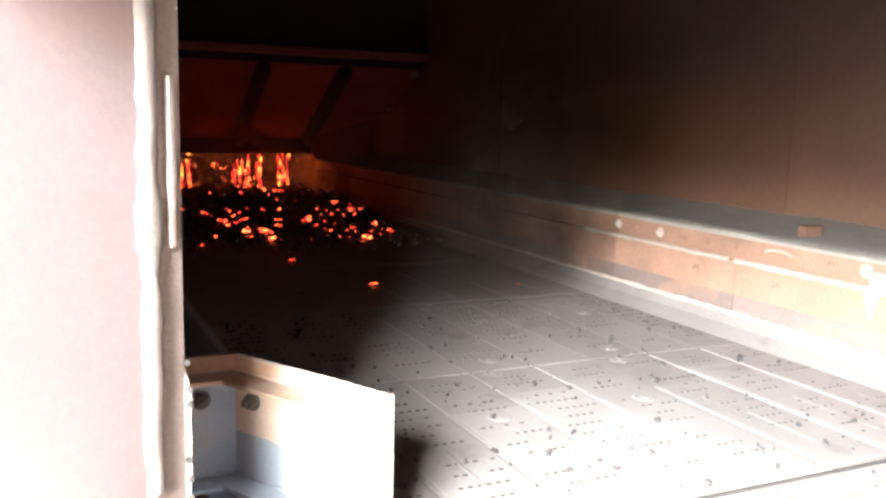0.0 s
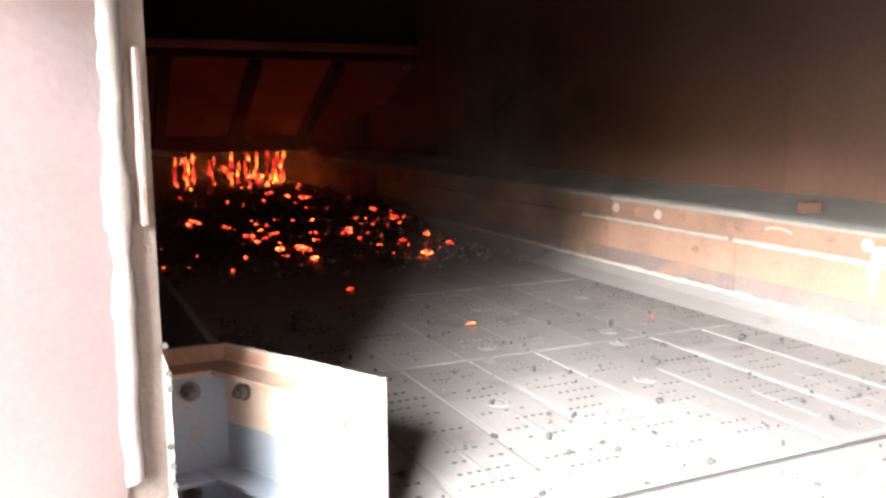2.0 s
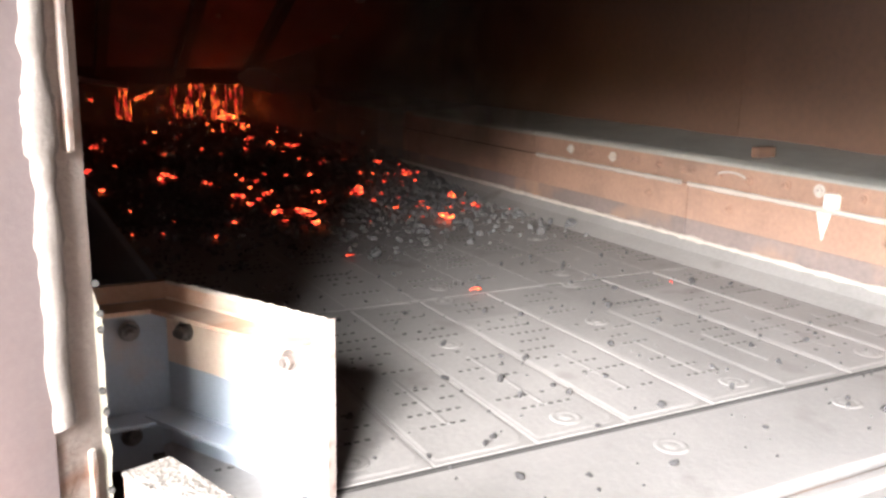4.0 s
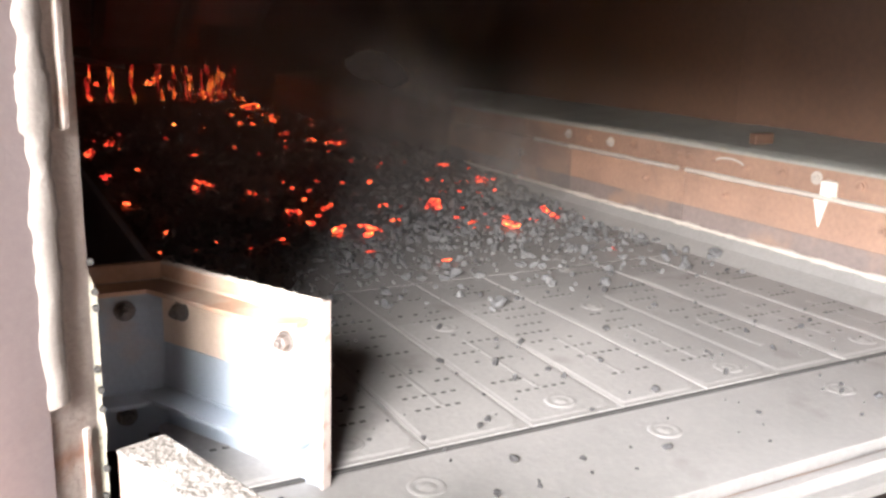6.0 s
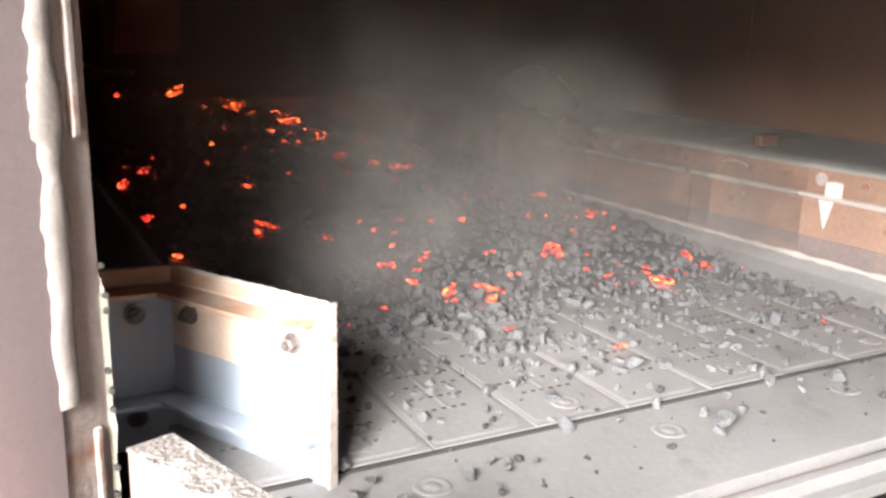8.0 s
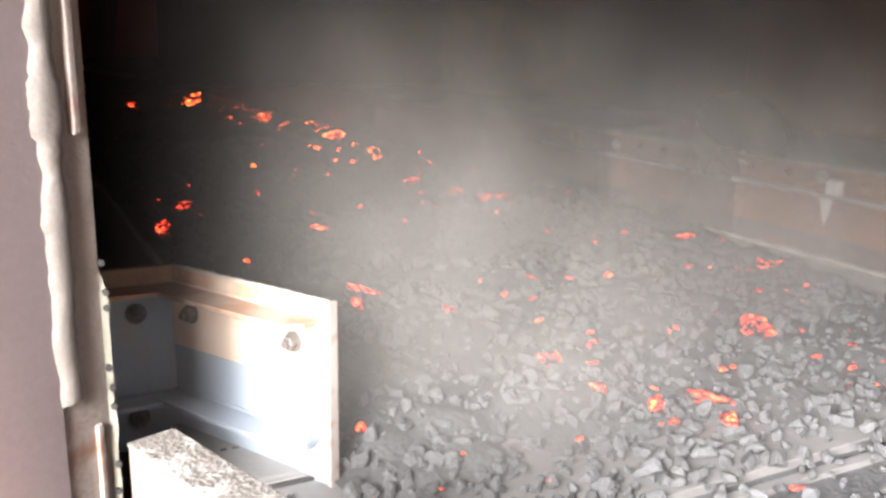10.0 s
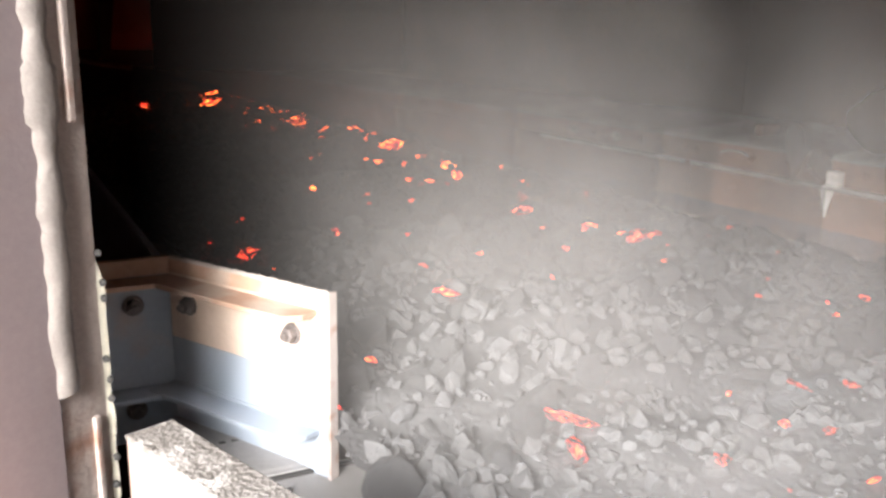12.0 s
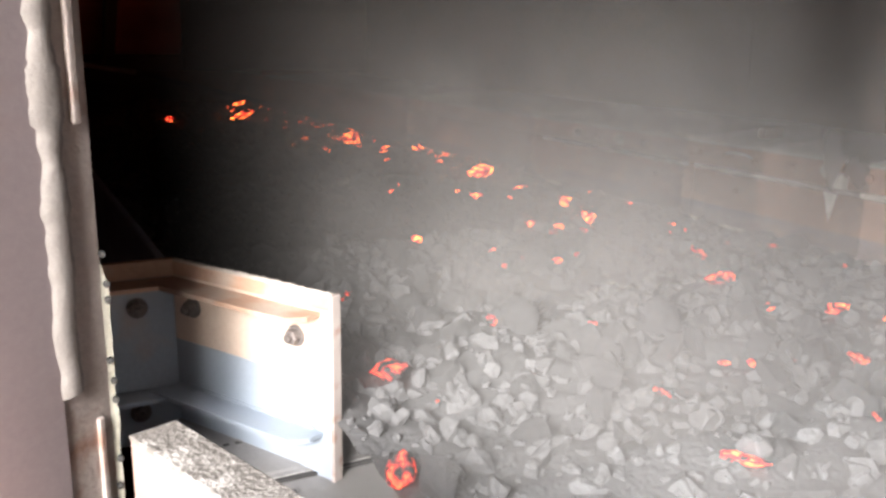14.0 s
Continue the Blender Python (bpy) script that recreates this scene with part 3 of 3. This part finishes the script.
def chute():
    """Feed end: a ribbed plate that leans out over the deck, with a cut corner, lip and cross beams."""
    c = empty("feed_chute", label="dark red-lit steel feed chute with ribs", category="chute")

    def on_plate(z, y, off=0.0):
        """A point of the leaning plate, off metres in front of it."""
        return Vector((-5.60 + (z - 0.48) * 1.92 + off * 0.46, y, z - off * 0.89))

    def slab(name, corners, thick, mat, label=""):
        bm = bmesh.new()
        bm.faces.new([bm.verts.new(on_plate(z, y)) for z, y in corners])
        ret = bmesh.ops.extrude_face_region(bm, geom=bm.faces[:])
        bmesh.ops.translate(bm, vec=(-0.46 * thick, 0, 0.89 * thick), verts=[q for q in ret["geom"] if isinstance(q, bmesh.types.BMVert)])
        part(name, bm, mat, c, label)

    slab("inclined_plate", [(0.48, -0.42), (0.48, 0.83), (1.02, 0.80), (1.02, -0.42)], 0.02, M_CHUTE)
    slab("inclined_plate", [(0.48, 0.84), (0.48, 1.36), (1.02, 1.36), (1.02, 0.81)], 0.02, M_CHUTE)
    slab("inclined_plate", [(0.48, 1.37), (0.50, 1.45), (0.70, 1.945), (1.02, 1.945), (1.02, 1.37)], 0.02, M_CHUTE)
    for (z0, y0), (z1, y1) in (((0.48, 0.86), (1.0, 0.83)), ((0.50, 1.39), (1.0, 1.39)), ((0.48, 0.32), (1.0, 0.26))):
        bm = bmesh.new()
        for k in range(2):
            w = 0.045 - 0.01 * k
            vs = [bm.verts.new(on_plate(z, y + d, 0.004 + 0.07 * k)) for z, y, d in ((z0, y0, -w), (z0, y0, w), (z1, y1, w), (z1, y1, -w))]
            if k == 0:
                base = vs
                bm.faces.new(vs)
            else:
                bm.faces.new(vs[::-1])
                for q in range(4):
                    bm.faces.new((base[q], vs[q], vs[(q + 1) % 4], base[(q + 1) % 4]))
        part("rib", bm, M_SLOT, c, "soot-black stiffening rib")
    bm = bmesh.new()
    box(bm, -5.70, -5.615, -0.42, 1.45, 0.36, 0.51, 0.01)
    part("lip_beam", bm, M_SOOTWALL, c, "soot-black lower lip")
    bm = bmesh.new()
    box(bm, -5.72, -5.64, 1.46, 1.945, 0.32, 0.66, 0.008)
    part("side_plate", bm, M_CHUTE, c)
    bm = bmesh.new()
    box(bm, -4.56, -4.46, -0.42, 1.945, 1.05, 1.10, 0.01)
    part("top_beam", bm, M_CHUTE, c)
    bm = bmesh.new()
    box(bm, -4.60, -4.55, -0.42, 1.945, 1.0, 1.515)
    part("back_plate", bm, M_SOOTWALL, c)
    for x, z, h in ((-4.66, 0.95, 0.075), (-5.14, 0.715, 0.03)):
        bm = bmesh.new()
        box(bm, x - 0.03, x + 0.03, 1.89, 1.948, z, z + h, 0.008)
        part("end_clip", bm, M_LIP, c, "pale end clip of the chute plate")
    bm = bmesh.new()
    bead(bm, [(-3.5, -0.42 + 0.62 * q / 14, 0.60 - 0.17 * q / 14 - 0.03 * math.sin(math.pi * q / 14)) for q in range(15)], 0.012, random.Random(6), 0.15, 8)
    tagged(part("cross_bar", bm, M_EDGE, None, "", True), "pale thin bent steel bar under the hood", "bar")


# ---- the clinker that travels along the deck ----
TRAVEL = [(0.0, 0.0), (3.7, 1.5), (5.8, 2.28), (8.2, 3.12), (10.3, 3.92), (14.0, 5.4)]
MOVERS = []


def shapes(level, count, seed):
    r = np.random.RandomState(seed)
    bm = bmesh.new()
    bmesh.ops.create_icosphere(bm, subdivisions=level, radius=1.0)
    base = np.array([v.co[:] for v in bm.verts])
    faces = np.array([[v.index for v in f.verts] for f in bm.faces])
    bm.free()
    out = []
    for k in range(count):
        d = base.copy()
        for _ in range(11):
            nrm = r.normal(size=3)
            nrm /= np.linalg.norm(nrm)
            h = d @ nrm
            lim = r.uniform(0.35, 0.8)
            d -= np.outer(np.maximum(h - lim, 0), nrm)
        d *= 1 + r.uniform(-0.11, 0.11, size=(len(d), 1))
        d *= r.uniform(0.7, 1.15, size=3)
        out.append(d)
    return out, faces


ROUGH, ROUGH_F = shapes(2, 14, 1)
COARSE, COARSE_F = shapes(1, 14, 2)


def rocks_mesh(name, items, mat, fine):
    """items: x, y, z, radius of each lump, joined in one mesh."""
    r = np.random.RandomState(17)
    pool, f = (ROUGH, ROUGH_F) if fine else (COARSE, COARSE_F)
    vs, fs, off = [], [], 0
    for x, y, z, s in items:
        d = pool[r.randint(len(pool))]
        q = r.normal(size=4)
        q /= np.linalg.norm(q)
        w, a, b, c = q
        rot = np.array([[1 - 2 * (b * b + c * c), 2 * (a * b - c * w), 2 * (a * c + b * w)], [2 * (a * b + c * w), 1 - 2 * (a * a + c * c), 2 * (b * c - a * w)], [2 * (a * c - b * w), 2 * (b * c + a * w), 1 - 2 * (a * a + b * b)]])
        vs.append(d @ rot.T * s + (x, y, z))
        fs.append(f + off)
        off += len(d)
    me = bpy.data.meshes.new(name)
    me.from_pydata(np.concatenate(vs).tolist(), [], np.concatenate(fs).tolist())
    me.materials.append(mat)
    return me


def bed_height(m):
    """Depth of the bed at the distance m along the travelling heap."""
    return 0.085 * min(1.0, max(0.0, (-3.5 - m) / 1.3)) - 0.012


def clinker():
    r = random.Random(21)
    bm = bmesh.new()
    xs, ys = np.arange(-11.9, -3.3, 0.035), np.linspace(-0.07, 1.47, 56)
    grid = []
    for x in xs:
        row = []
        for y in ys:
            h = bed_height(x) + 0.020 * noise.noise((x * 5, y * 5, 0)) + 0.020 * noise.noise((x * 15, y * 15, 2)) + 0.008 * noise.noise((x * 34, y * 34, 5))
            row.append(bm.verts.new((x, y, max(h, -0.02) if bed_height(x) > 0 else -0.02)))
        grid.append(row)
    for a, b in zip(grid, grid[1:]):
        for k in range(len(ys) - 1):
            bm.faces.new((a[k], b[k], b[k + 1], a[k + 1]))
    bed = tagged(part("clinker_bed", bm, M_ROCK, None, "", True), "grey bed of broken clinker travelling on the deck", "clinker bed", kind="stuff")
    MOVERS.append(bed)
    near, far, dark, big = [], [], [], []
    for _ in range(24000):
        m = r.uniform(-11.8, -2.75)
        y = r.uniform(-0.22, 1.44)
        if y < -0.06 and m > -5.75:
            continue
        keep = 1.0 if m < -3.75 else max(0.0, (-2.75 - m) / 1.0) ** 1.9
        if m < -7.6 and r.random() < 0.45 or r.random() > keep:
            continue
        s = r.choice((0.005, 0.006, 0.007, 0.008, 0.010, 0.012, 0.015, 0.019, 0.024))
        s *= 1.15 if m < -4.4 else 1.0
        if m < -4.4 and r.random() < 0.045:
            s = r.uniform(0.031, 0.050)
        if m > -3.9:
            s = min(s * 1.3, r.uniform(0.008, 0.024))
        z = max(bed_height(m), 0.0) + 0.020 * noise.noise((m * 5, y * 5, 0)) * (m < -4) + s * r.uniform(-0.25, 0.5) + (0.004 if m > -4 else 0)
        it = (m, y, z, s)
        if s > 0.03 and m > -6.4:
            big.append(it)
            continue
        (far if m < -7.6 or s < 0.0075 else dark if r.random() < (0.7 if m > -3.9 else 0.07) else near).append(it)
    for name, items, mat, fine in (("clinker_lumps", near, M_ROCK, True), ("clinker_lumps", far, M_ROCK, False), ("dark_lumps", dark, M_DARKROCK, True)):
        ob = new(name, rocks_mesh(name, items, mat, fine))
        ob.parent = bed
        tagged(ob, "broken clinker lumps", kind="stuff")
    pool = [rocks_mesh("clinker_lump", [(0, 0, 0, 1.0)], M_ROCK, True) for _ in range(1)]
    for k in range(1, 10):
        me = pool[0].copy()
        me.vertices.foreach_set("co", ROUGH[k].ravel())
        pool.append(me)
    for x, y, z, s in big:
        ob = new("clinker_lump", r.choice(pool))
        tagged(ob, "large grey clinker lump lying in the bed", "clinker lump", "large grey lumps on the bed")
        ob.scale = (s, s, s)
        ob.matrix_basis = pose(0, y, z, r.uniform(0, 360), r.uniform(0, 360), r.uniform(0, 360)) @ Matrix.Diagonal((s, s, s, 1))
        ob["start"] = x
        MOVERS.append(ob)
    # grit that lies still on the outlet and the first plates
    items = []
    for _ in range(330):
        x, y = r.uniform(-1.6, X_END - 0.02), r.uniform(-0.2, 1.38)
        s = r.choice((0.003, 0.004, 0.005, 0.007, 0.010))
        items.append((x, y, (-0.005 if x > 0 else 0.001) + s * 0.6, s))
    g = new("grit", rocks_mesh("grit", items, M_GRIT, True))
    tagged(g, "loose dark grit scattered on the steel deck", "grit", kind="stuff")


HOT_A = [(-10.05, 1.02, 0.17), (-9.95, 0.53, 0.12), (-11.2, 1.29, 0.12), (-8.55, 1.21, 0.18), (-8.74, 1.01, 0.05), (-8.09, 1.38, 0.10), (-7.29, 1.05, 0.05), (-7.2, 1.2, 0.20), (-6.84, 0.98, 0.07), (-6.82, 0.78, 0.05), (-6.58, 1.18, 0.11), (-6.36, 1.1, 0.09), (-6.26, 0.9, 0.06), (-5.99, 0.73, 0.04), (-6.34, 0.52, 0.05), (-5.94, 1.12, 0.055), (-5.68, 0.95, 0.10), (-5.41, 1.0, 0.08), (-5.19, 0.79, 0.085), (-5.25, 0.41, 0.03), (-5.28, 0.63, 0.03), (-5.49, 0.06, 0.10), (-5.18, -0.05, 0.08), (-5.03, 0.35, 0.045), (-5.27, 1.08, 0.10), (-4.75, 0.95, 0.03), (-5.65, 0.35, 0.06)]
HOT_B = [(-4.57, 1.3, 0.06), (-4.28, 1.33, 0.10), (-3.94, 0.93, 0.13), (-3.81, 1.07, 0.04), (-3.68, 1.14, 0.055), (-3.77, 1.3, 0.06), (-4.01, 0.56, 0.07), (-3.62, 0.6, 0.10), (-3.65, 0.51, 0.07), (-4.28, 0.38, 0.06), (-4.45, 0.25, 0.06), (-4.6, -0.06, 0.08), (-4.23, -0.05, 0.06), (-3.87, 0.01, 0.04), (-3.22, 0.2, 0.035), (-4.02, 0.79, 0.03), (-4.13, 1.15, 0.05), (-3.47, 0.49, 0.03), (-4.61, 1.19, 0.05), (-3.98, 0.43, 0.10), (-3.84, 0.45, 0.06), (-4.38, 0.21, 0.08), (-3.32, 0.57, 0.08), (-3.26, 1.08, 0.08), (-3.46, 1.29, 0.09), (-2.65, 0.5, 0.03), (-2.01, 0.66, 0.03), (-1.82, 1.2, 0.022)]


def hot_lumps():
    """Glowing lumps, each a thing of its own that rides on the bed."""
    r = random.Random(8)
    pool = []
    for k in range(8):
        me = bpy.data.meshes.new("hot_lump")
        me.from_pydata((ROUGH[k] * (0.5, 0.42, 0.3)).tolist(), [], ROUGH_F.tolist())
        pool.append(me)
    both = []
    for k, me in enumerate(pool):
        for mat in (M_HOT, M_HOTTER, M_FIERCE):
            c = me.copy()
            c.materials.append(mat)
            both.append(c)
    spots = HOT_A + HOT_B
    for _ in range(130):
        m = r.uniform(-6.2, -3.3)
        y = r.choice((r.gauss(1.15, 0.16), r.gauss(0.9, 0.3), r.uniform(-0.1, 1.3)))
        spots.append((m, min(max(y, -0.15), 1.40), r.choice((0.010, 0.013, 0.018, 0.026, 0.034))))
    for _ in range(60):
        m = r.uniform(-11.0, -6.2)
        spots.append((m, min(r.gauss(1.25, 0.2), 1.40), r.choice((0.02, 0.03, 0.05))))
    for m, y, s in spots:
        s *= 0.85 if m < -4.3 else 0.68
        ob = new("hot_lump", both[r.randrange(8) * 3 + (2 if m < -6.3 else 1 if r.random() < 0.5 else 0)])
        ob.scale = (s, s, s)
        z = max(bed_height(m), 0.0) + 0.010 + 0.16 * s
        tagged(ob, "red-hot glowing clinker lump with dark crust", "clinker lump", "glowing lumps on the bed")
        ob.matrix_basis = pose(0, y, z, r.uniform(-20, 20), r.uniform(-20, 20), r.uniform(0, 360)) @ Matrix.Diagonal((s * r.uniform(0.9, 1.7), s, s * r.uniform(0.7, 1.0), 1))
        ob["start"] = m
        MOVERS.append(ob)


FALLS = []


def falling_fire():
    """Streams of burning clinker that drop from the chute onto the deck."""
    r = random.Random(4)
    for k in range(16):
        bm = bmesh.new()
        z = 0.0
        while z < 0.27:
            w = r.uniform(0.006, 0.017)
            h = r.uniform(0.06, 0.16)
            turned(bm, [(0.001, z), (w, z + h * 0.3), (w * 0.7, z + h * 0.75), (0.001, z + h)], pose(r.uniform(-0.02, 0.02), r.uniform(-0.02, 0.02), 0), 7)
            z += h * r.uniform(0.5, 1.0)
        ob = part("falling_stream", bm, M_FALL, None, "", True)
        tagged(ob, "glowing stream of clinker falling from the chute", "falling clinker", "streams under the chute")
        y = r.uniform(0.80, 1.38) if k < 12 else r.uniform(0.0, 0.6)
        FALLS.append((ob, -5.78 + r.uniform(-0.04, 0.04), y))


def burning_clump():
    """A lump of burning clinker that drops from the chute onto the bed."""
    r = random.Random(12)
    bm = bmesh.new()
    for k in range(16):
        w, h = r.uniform(0.025, 0.05), r.uniform(0.08, 0.20)
        y, z = r.gauss(0.0, 0.10), r.uniform(0.0, 0.10)
        turned(bm, [(0.004, z), (w, z + h * 0.25), (w * 0.75, z + h * 0.6), (0.003, z + h)], pose(r.uniform(-0.04, 0.04), y, 0, r.uniform(-12, 12), r.uniform(-12, 12), 0), 9)
    ob = part("burning_clump", bm, M_BLAZE, None, "", True)
    return tagged(ob, "burning clinker clump dropping from the chute", "falling clinker")


DUST = []


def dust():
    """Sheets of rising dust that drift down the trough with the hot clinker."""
    # last value places the light-shaft edge put into each sheet's density
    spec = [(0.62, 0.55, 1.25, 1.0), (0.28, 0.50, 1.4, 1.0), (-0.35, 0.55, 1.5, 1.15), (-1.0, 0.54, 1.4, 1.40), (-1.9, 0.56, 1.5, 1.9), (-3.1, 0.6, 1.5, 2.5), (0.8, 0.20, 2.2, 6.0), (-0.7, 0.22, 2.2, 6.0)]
    for k, (x_end, amount, height, shaft_edge) in enumerate(spec):
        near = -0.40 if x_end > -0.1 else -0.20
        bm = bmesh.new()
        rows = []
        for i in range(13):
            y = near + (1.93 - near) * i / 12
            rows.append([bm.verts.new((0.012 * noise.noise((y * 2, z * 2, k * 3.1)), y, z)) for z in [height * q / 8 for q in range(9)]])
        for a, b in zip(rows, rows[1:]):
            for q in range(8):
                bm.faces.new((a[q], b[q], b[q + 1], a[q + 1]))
        ob = part("dust_cloud", bm, dust_material("dust_and_light_shaft", amount, k * 5.3, shaft_edge), None, "", True)
        tagged(ob, "thin grey dust rising from the hot clinker, shaped with a light-shaft edge", "dust", kind="stuff")
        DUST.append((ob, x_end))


def smoke():
    """A dark wisp of smoke that hangs over the deck and rises."""
    bm = bmesh.new()
    rows = []
    for i in range(13):
        y = 0.25 + 1.6 * i / 12
        rows.append([bm.verts.new((0.012 * noise.noise((y * 2, z * 2, 7.7)), y, z)) for z in [1.5 * q / 8 for q in range(9)]])
    for a, b in zip(rows, rows[1:]):
        for q in range(8):
            bm.faces.new((a[q], b[q], b[q + 1], a[q + 1]))
    ob = part("smoke", bm, dust_material("dark_smoke", 1.25, 2.0, 6.0, (0.035, 0.029, 0.025), True), None, "", True)
    return tagged(ob, "thin dark brown smoke hanging over the deck", "smoke", kind="stuff")


ground()
housing()
pit()
deck()
far_side()
near_side()
hatch_frame()
chute()
clinker()
hot_lumps()
falling_fire()
CLUMP = burning_clump()
dust()
SMOKE = smoke()


def motions():
    """Everything that moves: the clinker, the falling fire and the dust."""
    r = random.Random(2)
    for ob in MOVERS:
        start = ob["start"] if "start" in ob else 0.0
        base = ob.matrix_basis.copy()
        late = max(0.0, start + 3.8) * 0.7 if start < 0 else 0.0
        rows = [(t, Matrix.Translation((start + s - late * min(1, max(0, t - 3.0) / 2.8), 0, 0)) @ base) for t, s in TRAVEL]
        walk(ob, rows)
    for ob, x, y in FALLS:
        walk(ob, [(0.5 * k, pose(x + r.uniform(-0.03, 0.03), y + r.uniform(-0.12, 0.12), 0.02 + r.uniform(-0.05, 0.05) - (0.5 if k > 14 else 0), 0, 0, r.uniform(-40, 40))) for k in range(29)])
    walk(SMOKE, [(t, pose(x, y, z)) for t, x, y, z in ((0, -1.6, 0, -0.1), (3, -1.7, 0, -0.02), (6, -2.3, 0.05, 0.22), (8, -2.8, 0.05, 0.35), (14, -4.5, 0, 0.4))])
    walk(CLUMP, [(t, pose(x, 1.18, z)) for t, x, z in ((0, -5.76, 0.37), (6.2, -5.76, 0.37), (6.6, -5.76, 0.18), (6.9, -5.76, 0.05), (7.1, -5.74, 0.03), (7.6, -5.6, -0.12), (14, -5.6, -0.28))])
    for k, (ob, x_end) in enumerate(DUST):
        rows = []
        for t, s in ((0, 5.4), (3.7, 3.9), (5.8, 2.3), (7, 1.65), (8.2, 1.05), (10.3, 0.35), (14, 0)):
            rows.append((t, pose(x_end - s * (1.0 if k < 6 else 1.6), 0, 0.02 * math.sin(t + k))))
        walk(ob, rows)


motions()
